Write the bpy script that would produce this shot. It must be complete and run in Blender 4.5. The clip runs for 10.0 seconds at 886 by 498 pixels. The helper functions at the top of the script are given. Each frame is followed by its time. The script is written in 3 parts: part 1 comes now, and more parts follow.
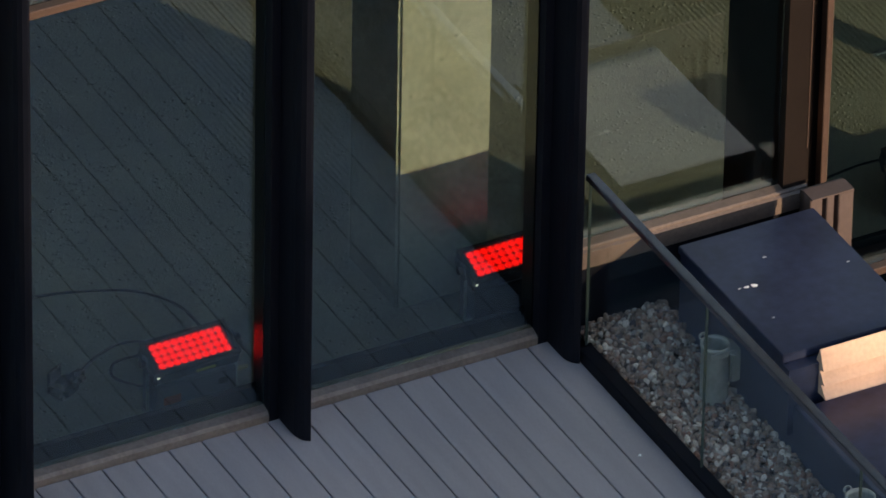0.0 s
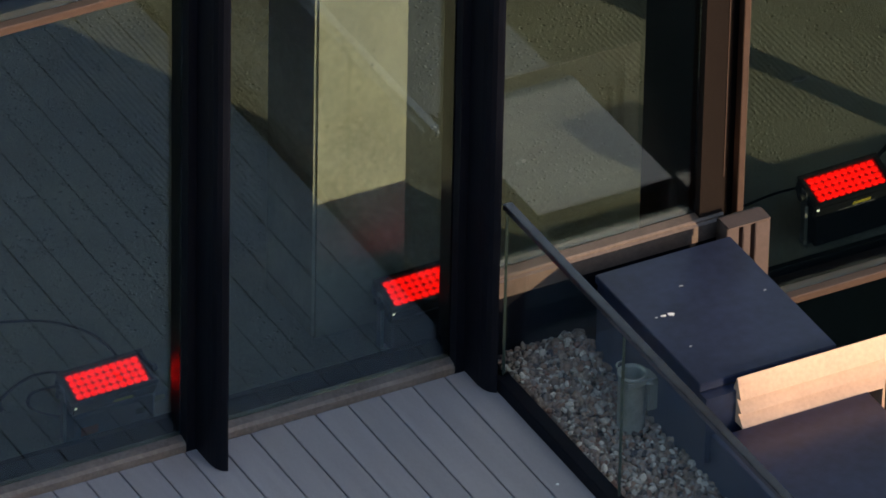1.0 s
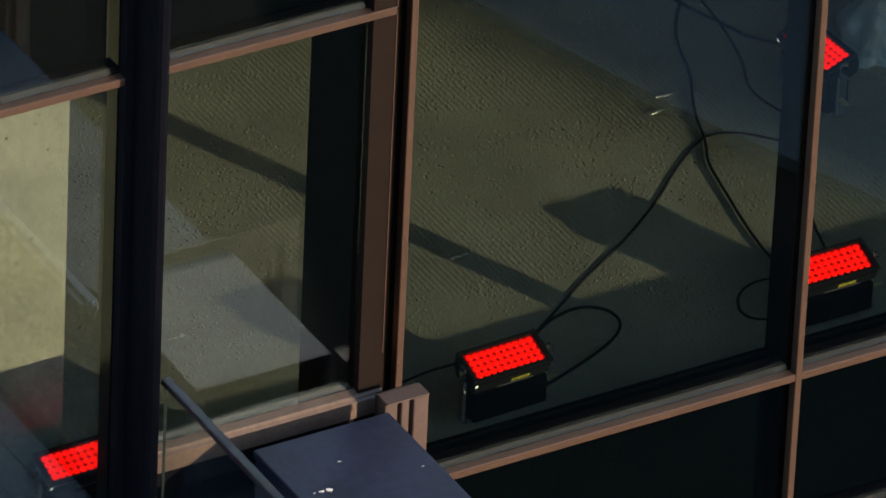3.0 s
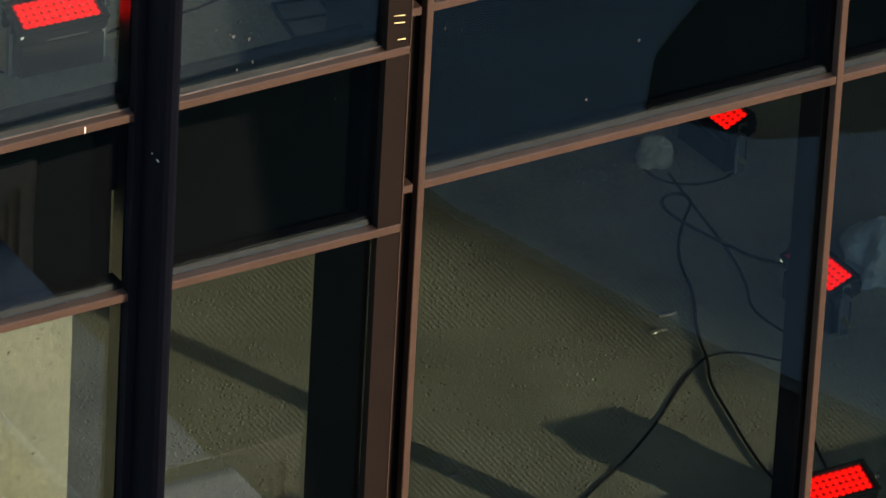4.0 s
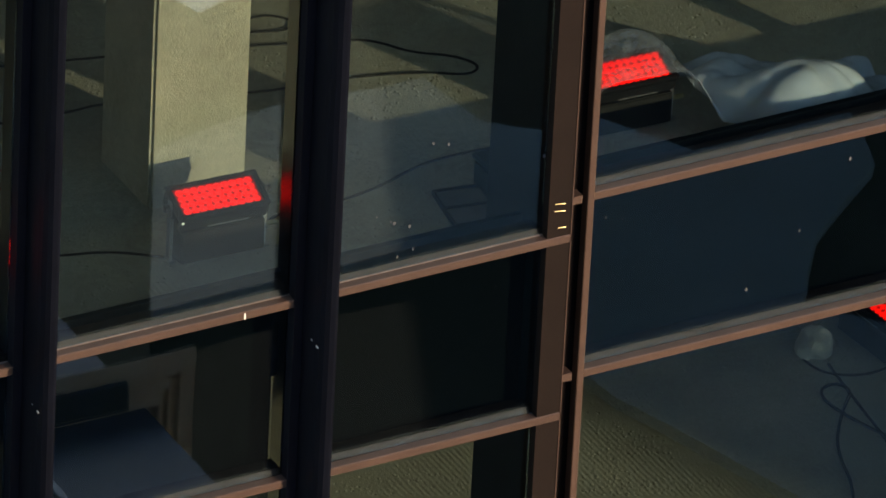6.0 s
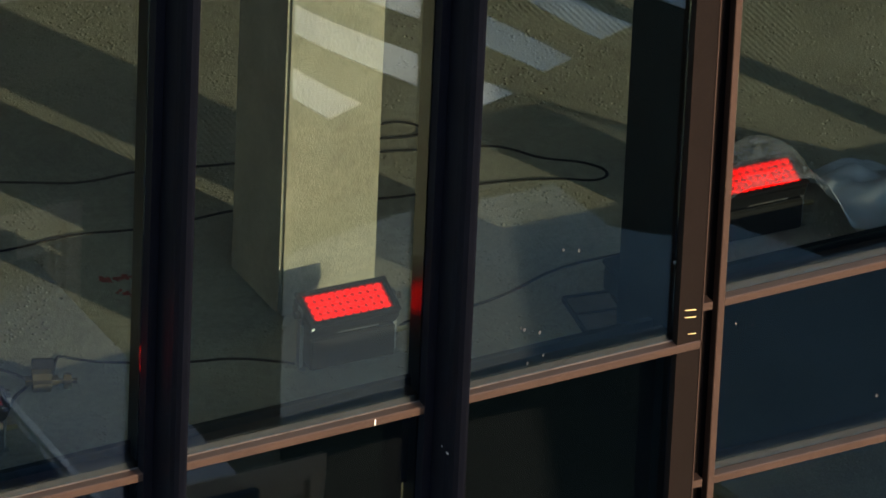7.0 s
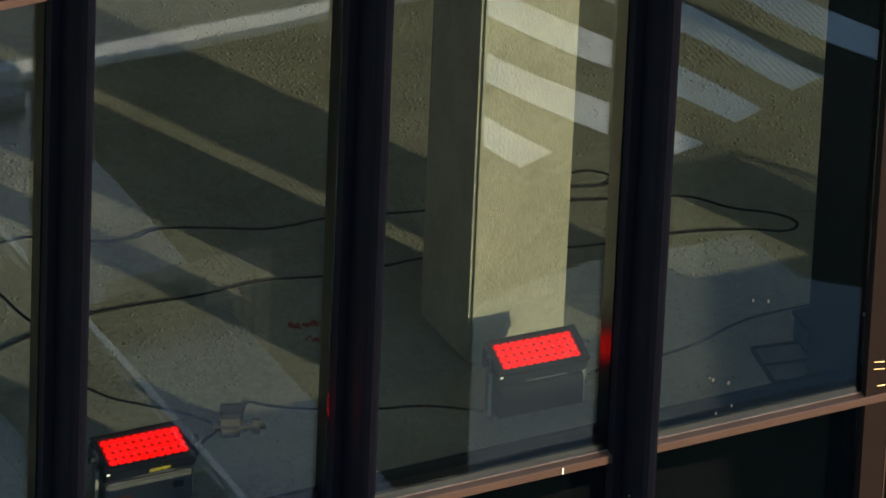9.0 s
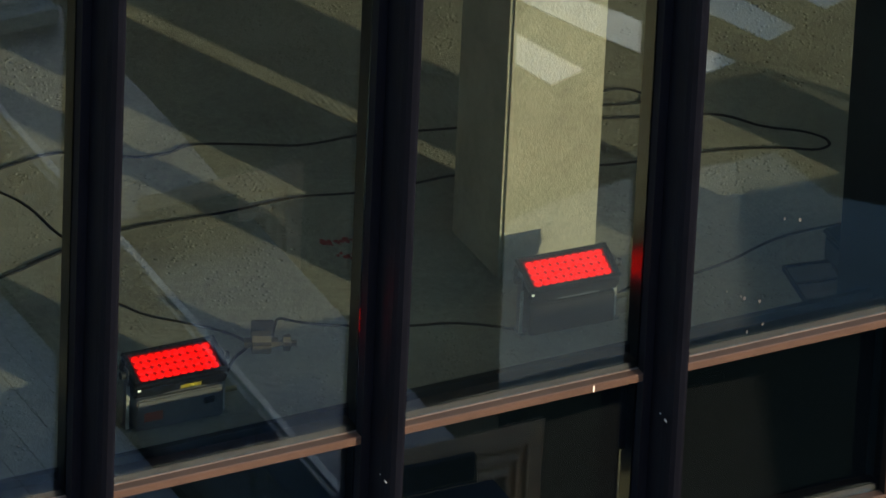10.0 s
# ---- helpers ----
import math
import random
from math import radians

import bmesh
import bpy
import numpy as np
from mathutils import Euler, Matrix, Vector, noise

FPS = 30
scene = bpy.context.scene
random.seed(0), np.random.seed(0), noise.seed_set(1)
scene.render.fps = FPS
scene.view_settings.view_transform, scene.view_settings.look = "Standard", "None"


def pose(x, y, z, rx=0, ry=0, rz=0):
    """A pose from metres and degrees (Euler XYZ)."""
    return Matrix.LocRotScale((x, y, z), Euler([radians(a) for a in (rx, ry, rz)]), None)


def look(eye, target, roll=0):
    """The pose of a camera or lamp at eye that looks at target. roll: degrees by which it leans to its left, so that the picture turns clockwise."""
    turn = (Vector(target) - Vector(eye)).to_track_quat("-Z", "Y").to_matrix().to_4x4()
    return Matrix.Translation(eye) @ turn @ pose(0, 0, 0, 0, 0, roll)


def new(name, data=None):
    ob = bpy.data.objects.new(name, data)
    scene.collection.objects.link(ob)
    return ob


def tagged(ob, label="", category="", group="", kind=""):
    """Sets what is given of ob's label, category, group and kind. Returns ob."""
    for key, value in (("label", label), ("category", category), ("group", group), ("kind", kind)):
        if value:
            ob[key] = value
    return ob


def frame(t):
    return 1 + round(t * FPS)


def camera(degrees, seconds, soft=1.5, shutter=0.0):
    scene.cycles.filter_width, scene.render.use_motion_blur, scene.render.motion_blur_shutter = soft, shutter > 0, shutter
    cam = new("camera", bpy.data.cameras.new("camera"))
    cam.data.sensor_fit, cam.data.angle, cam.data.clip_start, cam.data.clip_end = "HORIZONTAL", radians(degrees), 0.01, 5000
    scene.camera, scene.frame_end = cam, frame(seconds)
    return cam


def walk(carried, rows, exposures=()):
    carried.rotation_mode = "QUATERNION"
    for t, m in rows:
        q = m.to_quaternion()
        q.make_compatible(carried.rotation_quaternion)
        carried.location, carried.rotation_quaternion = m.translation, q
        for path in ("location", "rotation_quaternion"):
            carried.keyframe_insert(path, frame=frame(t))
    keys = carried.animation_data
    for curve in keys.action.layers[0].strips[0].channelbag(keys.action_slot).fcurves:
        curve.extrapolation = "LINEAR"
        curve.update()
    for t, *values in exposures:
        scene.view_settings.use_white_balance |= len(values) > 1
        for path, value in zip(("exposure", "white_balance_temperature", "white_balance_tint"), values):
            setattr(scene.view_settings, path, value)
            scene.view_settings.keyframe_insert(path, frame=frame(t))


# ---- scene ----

# ---- camera: it stands on one spot, far off and high up, and turns ----
cam = camera(5.0, 10.0, soft=1.6)
EYE = (-15.347, -30.104, 23.867)
TURNS = [
    (0.0, 55.7424, -0.8632, -27.5984),
    (0.5, 55.7954, -0.9230, -27.7782),
    (1.0, 55.9171, -0.9826, -28.0853),
    (1.5, 56.1469, -1.2380, -28.6459),
    (2.0, 56.4057, -1.6065, -29.2212),
    (2.2, 56.4863, -1.7291, -29.3879),
    (3.3, 57.3337, -2.4310, -29.5086),
    (3.5, 57.6654, -2.5096, -29.4699),
    (4.0, 58.1670, -2.6556, -29.2820),
    (4.5, 58.5205, -2.6639, -29.1455),
    (5.0, 58.8396, -2.5449, -29.1182),
    (5.5, 58.9878, -2.6734, -28.8085),
    (6.0, 59.1831, -2.5767, -28.2742),
    (6.2, 59.3045, -2.5549, -28.0165),
    (7.3, 59.8598, -2.1073, -27.5373),
    (7.5, 59.8965, -2.1112, -27.4073),
    (8.0, 59.9075, -2.1133, -26.9036),
    (8.5, 59.9492, -2.1134, -26.5984),
    (9.0, 59.9857, -2.1144, -26.4536),
    (9.5, 59.7157, -2.2208, -26.2774),
    (10.0, 59.5077, -2.2285, -26.1801),
]
walk(cam, [(t, pose(*EYE, rx, ry, rz)) for t, rx, ry, rz in TURNS], exposures=[(0.0, 0.64, 6200, 13), (2.0, 0.64, 6200, 13), (3.5, 0.76, 6200, 13), (10.0, 0.80, 6200, 13)])

# ---- light: low sun from the front right, clear sky ----
SUN_TO = Vector((0.425, -1.0, 0.24)).normalized()
sun = new("sun", bpy.data.lights.new("sun", "SUN"))
sun.data.energy, sun.data.angle, sun.data.color = 4.4, radians(0.6), (1.0, 0.71, 0.44)
sun.matrix_world = look((20, -60, 40), Vector((20, -60, 40)) - SUN_TO)
world = bpy.data.worlds.new("sky")
scene.world = world
world.use_nodes = True
sky = world.node_tree.nodes.new("ShaderNodeTexSky")
sky.sky_type, sky.sun_disc = "NISHITA", False
sky.sun_elevation = math.asin(SUN_TO.z)
sky.sun_rotation = math.atan2(SUN_TO.x, SUN_TO.y)
world.node_tree.links.new(sky.outputs[0], world.node_tree.nodes["Background"].inputs[0])
world.node_tree.nodes["Background"].inputs[1].default_value = 0.19


# ---- materials ----
def material(name, color, rough=0.6, metal=0.0, scale=8.0, vary=0.15, fine=60.0, bump=0.1, bump_scale=80.0, per_object=0.0, stretch=(1, 1, 1), emit=0.0, spec=0.5):
    """A surface with variation at two scales and a fine relief, in object-space metres."""
    m = bpy.data.materials.new(name)
    m.use_nodes = True
    n, l = m.node_tree.nodes, m.node_tree.links
    b = n["Principled BSDF"]
    b.inputs["Roughness"].default_value, b.inputs["Metallic"].default_value = rough, metal
    b.inputs["Specular IOR Level"].default_value = spec
    co = n.new("ShaderNodeNewGeometry")
    mp = n.new("ShaderNodeVectorMath")
    mp.operation = "MULTIPLY"
    mp.inputs[1].default_value = stretch
    l.new(co.outputs["Position"], mp.inputs[0])
    big, small = n.new("ShaderNodeTexNoise"), n.new("ShaderNodeTexNoise")
    for tex, sc in ((big, scale), (small, fine)):
        tex.inputs["Scale"].default_value, tex.inputs["Detail"].default_value = sc, 5
        l.new(mp.outputs[0], tex.inputs["Vector"])
    add = n.new("ShaderNodeMath")
    l.new(big.outputs[0], add.inputs[0]), l.new(small.outputs[0], add.inputs[1])
    rng = n.new("ShaderNodeMapRange")
    rng.inputs[1].default_value, rng.inputs[2].default_value = 0.7, 1.3
    rng.inputs[3].default_value, rng.inputs[4].default_value = 1 - vary, 1 + vary
    l.new(add.outputs[0], rng.inputs[0])
    out = rng.outputs[0]
    if per_object:
        info = n.new("ShaderNodeObjectInfo")
        r2 = n.new("ShaderNodeMapRange")
        r2.inputs[3].default_value, r2.inputs[4].default_value = 1 - per_object, 1 + per_object
        l.new(info.outputs["Random"], r2.inputs[0])
        mu = n.new("ShaderNodeMath")
        mu.operation = "MULTIPLY"
        l.new(out, mu.inputs[0]), l.new(r2.outputs[0], mu.inputs[1])
        out = mu.outputs[0]
    mix = n.new("ShaderNodeVectorMath")
    mix.operation = "SCALE"
    mix.inputs[0].default_value = color
    l.new(out, mix.inputs["Scale"])
    l.new(mix.outputs[0], b.inputs["Base Color"])
    if bump:
        bt = n.new("ShaderNodeTexNoise")
        bt.inputs["Scale"].default_value, bt.inputs["Detail"].default_value = bump_scale, 4
        l.new(mp.outputs[0], bt.inputs["Vector"])
        bn = n.new("ShaderNodeBump")
        bn.inputs["Strength"].default_value, bn.inputs["Distance"].default_value = bump, 0.01
        l.new(bt.outputs[0], bn.inputs["Height"])
        l.new(bn.outputs[0], b.inputs["Normal"])
    if emit:
        b.inputs["Emission Color"].default_value = (*color, 1)
        b.inputs["Emission Strength"].default_value = emit
    return m


def glass(name, tint, gloss, edge, wobble=0.0, bulge=0.0):
    """A pane: light passes with a tint, and a share that grows towards grazing angles is mirrored."""
    m = bpy.data.materials.new(name)
    m.use_nodes = True
    n, l = m.node_tree.nodes, m.node_tree.links
    n.remove(n["Principled BSDF"])
    tr, gl, mx, lw, mr = n.new("ShaderNodeBsdfTransparent"), n.new("ShaderNodeBsdfGlossy"), n.new("ShaderNodeMixShader"), n.new("ShaderNodeLayerWeight"), n.new("ShaderNodeMapRange")
    tr.inputs[0].default_value = (*tint, 1)
    gl.inputs["Roughness"].default_value = 0.0
    gl.inputs["Color"].default_value = (0.68, 0.86, 1.0, 1)
    lw.inputs[0].default_value = 0.5
    mr.inputs[3].default_value, mr.inputs[4].default_value = gloss, edge
    mr.interpolation_type = "SMOOTHSTEP"
    l.new(lw.outputs["Facing"], mr.inputs[0]), l.new(mr.outputs[0], mx.inputs[0])
    l.new(tr.outputs[0], mx.inputs[1]), l.new(gl.outputs[0], mx.inputs[2])
    l.new(mx.outputs[0], n["Material Output"].inputs[0])
    if wobble:
        # the pane is clamped at its edges and bulges by a fraction of a millimetre, and waves a little
        co, bt, bn, tc, geo = n.new("ShaderNodeNewGeometry"), n.new("ShaderNodeTexNoise"), n.new("ShaderNodeBump"), n.new("ShaderNodeTexCoord"), n.new("ShaderNodeSeparateXYZ")
        l.new(tc.outputs["Generated"], geo.inputs[0])

        def calc(op, a, b):
            k = n.new("ShaderNodeMath")
            k.operation = op
            for socket, v in zip(k.inputs, (a, b)):
                if isinstance(v, (int, float)):
                    socket.default_value = v
                else:
                    l.new(v, socket)
            return k.outputs[0]

        u, v = geo.outputs[0], geo.outputs[2]
        su, sv = (calc("POWER", calc("SINE", calc("MULTIPLY", w, math.pi), 0), 2.0) for w in (u, v))
        tilt_u = calc("MULTIPLY", calc("MULTIPLY", calc("SINE", calc("MULTIPLY", u, 2 * math.pi), 0), sv), -bulge * math.pi / 1.15)
        tilt_v = calc("MULTIPLY", calc("MULTIPLY", calc("SINE", calc("MULTIPLY", v, 2 * math.pi), 0), su), -bulge * math.pi / 2.5)
        tilt, total, unit = n.new("ShaderNodeCombineXYZ"), n.new("ShaderNodeVectorMath"), n.new("ShaderNodeVectorMath")
        total.operation, unit.operation = "ADD", "NORMALIZE"
        l.new(tilt_u, tilt.inputs[0]), l.new(tilt_v, tilt.inputs[2])
        l.new(co.outputs["Normal"], total.inputs[0]), l.new(tilt.outputs[0], total.inputs[1]), l.new(total.outputs[0], unit.inputs[0])
        bt.inputs["Scale"].default_value, bt.inputs["Detail"].default_value = 1.6, 0
        bn.inputs["Strength"].default_value, bn.inputs["Distance"].default_value = 1.0, wobble
        l.new(co.outputs["Position"], bt.inputs["Vector"]), l.new(bt.outputs[0], bn.inputs["Height"]), l.new(unit.outputs[0], bn.inputs["Normal"]), l.new(bn.outputs[0], gl.inputs["Normal"])
    return m


def screed(name, color):
    """Rough screed: broad stains, dust, scattered grains and holes, and patches raked into ribs."""
    m = material(name, color, 0.92, scale=1.6, vary=0.30, fine=55, bump=0)
    n, l = m.node_tree.nodes, m.node_tree.links
    co = n.new("ShaderNodeNewGeometry")

    def ranged(socket, a, b, c, d):
        r = n.new("ShaderNodeMapRange")
        for i, v in enumerate((a, b, c, d)):
            r.inputs[i + 1].default_value = v
        l.new(socket, r.inputs[0])
        return r.outputs[0]

    def calc(op, a, b):
        k = n.new("ShaderNodeMath")
        k.operation = op
        l.new(a, k.inputs[0]), l.new(b, k.inputs[1])
        return k.outputs[0]

    def noisy(scale, detail):
        t = n.new("ShaderNodeTexNoise")
        t.inputs["Scale"].default_value, t.inputs["Detail"].default_value = scale, detail
        l.new(co.outputs["Position"], t.inputs["Vector"])
        return t.outputs[0]

    def spots(scale, size):
        t = n.new("ShaderNodeTexVoronoi")
        t.inputs["Scale"].default_value = scale
        l.new(co.outputs["Position"], t.inputs["Vector"])
        return ranged(t.outputs["Distance"], 0.05, size, 1.0, 0.0)

    wv = n.new("ShaderNodeTexWave")
    wv.wave_type, wv.bands_direction = "BANDS", "X"
    wv.inputs["Scale"].default_value, wv.inputs["Distortion"].default_value, wv.inputs["Detail Scale"].default_value = 12.0, 1.2, 4.0
    l.new(co.outputs["Position"], wv.inputs["Vector"])
    ribs = calc("MULTIPLY", ranged(noisy(0.9, 0), 0.635, 0.66, 0.0, 0.16), wv.outputs[1])
    grains = calc("MULTIPLY", spots(38.0, 0.34), ranged(noisy(5.0, 2), 0.42, 0.62, 0.0, 0.9))
    holes = calc("MULTIPLY", spots(23.0, 0.22), ranged(noisy(3.1, 2), 0.48, 0.60, 0.0, -1.2))
    fine = ranged(noisy(95.0, 3), 0.3, 0.7, 0.0, 0.14)
    bn = n.new("ShaderNodeBump")
    bn.inputs["Strength"].default_value, bn.inputs["Distance"].default_value = 1.0, 0.009
    l.new(calc("ADD", calc("ADD", ribs, grains), calc("ADD", holes, fine)), bn.inputs["Height"])
    l.new(bn.outputs[0], n["Principled BSDF"].inputs["Normal"])
    return m


def pebbles(name):
    """Washed gravel: each stone takes a colour of its own between grey, buff, brown and near white."""
    m = material(name, (0.4, 0.33, 0.27), 0.7, bump=0)
    n, l = m.node_tree.nodes, m.node_tree.links
    geo, ramp, hs = n.new("ShaderNodeNewGeometry"), n.new("ShaderNodeValToRGB"), n.new("ShaderNodeMix")
    cols = [(0.0, (0.06, 0.055, 0.055)), (0.22, (0.23, 0.16, 0.12)), (0.42, (0.42, 0.32, 0.24)), (0.58, (0.26, 0.13, 0.085)), (0.76, (0.34, 0.30, 0.26)), (1.0, (0.78, 0.69, 0.58))]
    while len(ramp.color_ramp.elements) < len(cols):
        ramp.color_ramp.elements.new(0.5)
    for e, (p, c) in zip(ramp.color_ramp.elements, cols):
        e.position, e.color = p, (*c, 1)
    tex = n.new("ShaderNodeTexNoise")
    tex.inputs["Scale"].default_value = 120
    hs.data_type, hs.blend_type = "RGBA", "MULTIPLY"
    hs.inputs[0].default_value = 0.25
    l.new(geo.outputs["Random Per Island"], ramp.inputs[0]), l.new(geo.outputs["Position"], tex.inputs["Vector"])
    l.new(ramp.outputs[0], hs.inputs[6]), l.new(tex.outputs[0], hs.inputs[7])
    l.new(hs.outputs[2], n["Principled BSDF"].inputs["Base Color"])
    return m


CONCRETE = screed("concrete_screed", (0.445, 0.43, 0.345))
COLUMN = material("cast_concrete", (0.56, 0.53, 0.43), 0.85, scale=4.0, vary=0.22, fine=34, bump=0.55, bump_scale=75)
HOLE = material("air_hole", (0.16, 0.15, 0.12), 0.95)
CEILING = material("ceiling_concrete", (0.35, 0.34, 0.31), 0.9, scale=2.0, vary=0.2)
BRONZE = material("bronze_anodised", (0.053, 0.034, 0.027), 0.5, 0.1, scale=5, vary=0.15, fine=90, bump=0.03, spec=0.3)
JAMB = material("brown_coated", (0.010, 0.0075, 0.0068), 0.6, 0.0, scale=5, vary=0.12, fine=90, bump=0.03, spec=0.06)
FIN = material("blue_black_coated", (0.005, 0.006, 0.010), 0.45, 0.0, scale=4, vary=0.25, fine=90, bump=0.03, spec=0.10)
RAIL = material("dark_brushed_metal", (0.16, 0.165, 0.18), 0.26, 0.9, scale=6, vary=0.1, fine=90, bump=0.02)
BLACK = material("black_plastic", (0.012, 0.012, 0.013), 0.5, scale=20, vary=0.2, bump=0.05)
SLAB = material("dark_blue_coated_sheet", (0.020, 0.029, 0.062), 0.30, 0.1, scale=3, vary=0.34, fine=22, bump=0.03, spec=0.5)
TRIM = material("beige_coated_trim", (0.52, 0.36, 0.265), 0.55, 0.0, scale=6, vary=0.1, bump=0.03, spec=0.2)
# the ribs' shade is put into this dark base colour
RIB = material("pinkish_grey_shaded", (0.075, 0.058, 0.055), 0.55, 0.0, scale=7, vary=0.12, bump=0.04, spec=0.2)
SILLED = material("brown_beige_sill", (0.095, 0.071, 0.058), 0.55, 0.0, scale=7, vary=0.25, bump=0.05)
SILL = material("weathered_sill", (0.135, 0.115, 0.105), 0.6, 0.2, scale=9, vary=0.3, bump=0.1)
DECK = material("composite_decking", (0.30, 0.275, 0.28), 0.7, scale=3, vary=0.1, fine=60, bump=0.15, per_object=0.06, stretch=(6, 0.6, 1))
RED = material("red_led", (1.0, 0.005, 0.0004), 0.4, emit=1.5, vary=0.02, bump=0, spec=0.1)
PANE = glass("tinted_pane", (0.70, 0.755, 0.73), 0.062, 0.46, 0.00022, 0.00045)
CLEAR = glass("clear_pane", (0.95, 0.965, 0.95), 0.012, 0.12)
GREEN = material("glass_edge", (0.03, 0.045, 0.04), 0.35, spec=0.2)
SPANDREL = material("spandrel_back", (0.003, 0.005, 0.006), 0.8, vary=0.2, spec=0.0)
# black board; the teal paints in the haze mirrored by the glass
RETURN = material("black_board_teal_haze", (0.012, 0.027, 0.034), 0.7, scale=3, vary=0.25, spec=0.2)
STONE = pebbles("washed_gravel")
BED = material("gravel_bed_and_shaded_floor", (0.07, 0.06, 0.055), 0.95, scale=30, vary=0.4)
GLOSS = material("gloss_black", (0.003, 0.003, 0.004), 0.30, scale=4, vary=0.2, bump=0.0, spec=0.08)
GREY = material("grey_coated", (0.20, 0.20, 0.21), 0.45, 0.2, scale=12, vary=0.15)
YELLOW = material("yellow_label", (0.62, 0.50, 0.05), 0.6)
ORANGE = material("orange_label", (0.50, 0.12, 0.06), 0.6)
INDICATOR = material("lit_indicator", (0.9, 0.85, 0.6), 0.4, vary=0.05, bump=0, emit=1.2)
LEGS = material("bare_aluminium", (0.55, 0.56, 0.55), 0.45, 0.3, scale=14, vary=0.2)
BRASS = material("brass_plug", (0.55, 0.47, 0.24), 0.3, 0.7)
WHITE = material("white_paint", (0.78, 0.78, 0.76), 0.6, scale=2, vary=0.12)
COPING = material("cream_coping", (0.86, 0.74, 0.64), 0.6, scale=5, vary=0.08)
REDPLATE = material("red_diffuser", (0.6, 0.006, 0.002), 0.5, vary=0.05, bump=0, emit=0.03, spec=0.1)
RUBBER = material("black_rubber", (0.015, 0.015, 0.016), 0.75, vary=0.2)
COUPLING = material("olive_brown_rubber", (0.11, 0.09, 0.05), 0.7, vary=0.25)
REDPAINT = material("red_marking_paint", (0.40, 0.06, 0.05), 0.8, scale=20, vary=0.4)
GLINT = material("glint_metal", (0.85, 0.84, 0.78), 0.25, 0.6, vary=0.1)
DUST = material("pale_dust", (0.045, 0.05, 0.055), 0.9, vary=0.1)
BAGPAPER = material("white_paper", (0.70, 0.69, 0.64), 0.8, vary=0.1)
FACADE = material("neighbour_render", (0.35, 0.33, 0.31), 0.85, scale=0.4, vary=0.2)
DARKWALL = material("dark_brown_render", (0.10, 0.075, 0.055), 0.85, scale=0.5, vary=0.25)
ZINC = material("galvanised_steel", (0.29, 0.31, 0.285), 0.5, 0.3, scale=14, vary=0.2)
PAVING = material("granite_paving", (0.125, 0.138, 0.138), 0.9, scale=0.8, vary=0.2)
LIGHTPAVE = material("pale_granite_paving", (0.20, 0.225, 0.225), 0.9, scale=0.6, vary=0.25)
ASPHALT = material("asphalt", (0.015, 0.0155, 0.016), 0.95, scale=0.5, vary=0.3, spec=0.1)


# ---- builders ----
def box(bm, x0, x1, y0, y1, z0, z1, bevel=0.0):
    r = bmesh.ops.create_cube(bm, size=1, matrix=Matrix.Translation(((x0 + x1) / 2, (y0 + y1) / 2, (z0 + z1) / 2)) @ Matrix.Diagonal((x1 - x0, y1 - y0, z1 - z0, 1)))
    if bevel:
        bmesh.ops.bevel(bm, geom=list({e for v in r["verts"] for e in v.link_edges}), offset=bevel, segments=2, affect="EDGES")
    return bm


def prism(bm, outline, axis, a, b):
    """Extrudes a closed outline along an axis; the outline's pairs are the two other axes in x, y, z order."""
    def at(p, h):
        return {"x": (h, p[0], p[1]), "y": (p[0], h, p[1]), "z": (p[0], p[1], h)}[axis]
    lo, hi = [bm.verts.new(at(p, a)) for p in outline], [bm.verts.new(at(p, b)) for p in outline]
    bm.faces.new(lo), bm.faces.new(hi[::-1])
    for i in range(len(lo)):
        j = (i + 1) % len(lo)
        bm.faces.new((lo[i], hi[i], hi[j], lo[j]))
    bmesh.ops.recalc_face_normals(bm, faces=bm.faces)
    return bm


def part(name, bm, mat, parent=None, label="", smooth=False):
    me = bpy.data.meshes.new(name)
    bm.to_mesh(me)
    bm.free()
    me.materials.append(mat)
    if smooth:
        for p in me.polygons:
            p.use_smooth = True
    ob = new(name, me)
    if parent:
        ob.parent = parent
    return tagged(ob, label)


def boxed(name, mat, dims, parent=None, label="", bevel=0.0):
    return part(name, box(bmesh.new(), *dims, bevel), mat, parent, label)


def cable(name, points, radius, mat, label):
    cu = bpy.data.curves.new(name, "CURVE")
    cu.dimensions, cu.bevel_depth, cu.bevel_resolution, cu.resolution_u = "3D", radius, 2, 8
    sp = cu.splines.new("NURBS")
    sp.points.add(len(points) - 1)
    for p, c in zip(sp.points, points):
        p.co = (*c, 1)
    sp.use_endpoint_u, sp.order_u = True, 3
    tmp = bpy.data.objects.new("tmp", cu)
    scene.collection.objects.link(tmp)
    me = bpy.data.meshes.new_from_object(tmp.evaluated_get(bpy.context.evaluated_depsgraph_get()))
    bpy.data.objects.remove(tmp)
    me.materials.append(mat)
    return tagged(new(name, me), label, "cable")


# ---- plan ----
F1, F2, F3 = -0.53, 2.92, 6.37               # floor levels
DX, DY = 0.165, 0.29                         # plan offset of what stands on the floors
G = -20.0                                    # street level
FINS = [-3.645, -2.405, -1.165, 0.081, 1.322]  # right faces of the fins
T1, T2, T3 = 2.285, 3.125, 5.735             # tops of the transom caps, left plane
T0, TL = -0.315, -1.15                       # and those below, right plane
XL, XJ, XR = -6.2, 2.49, 8.4                 # facade ends; the jamb between its two planes
YR = 0.25                                    # the set-back plane
MULL = [2.72, 4.72, 6.72]


def setting(ob, label, category, group=""):
    return tagged(ob, label, category, group, "structure")


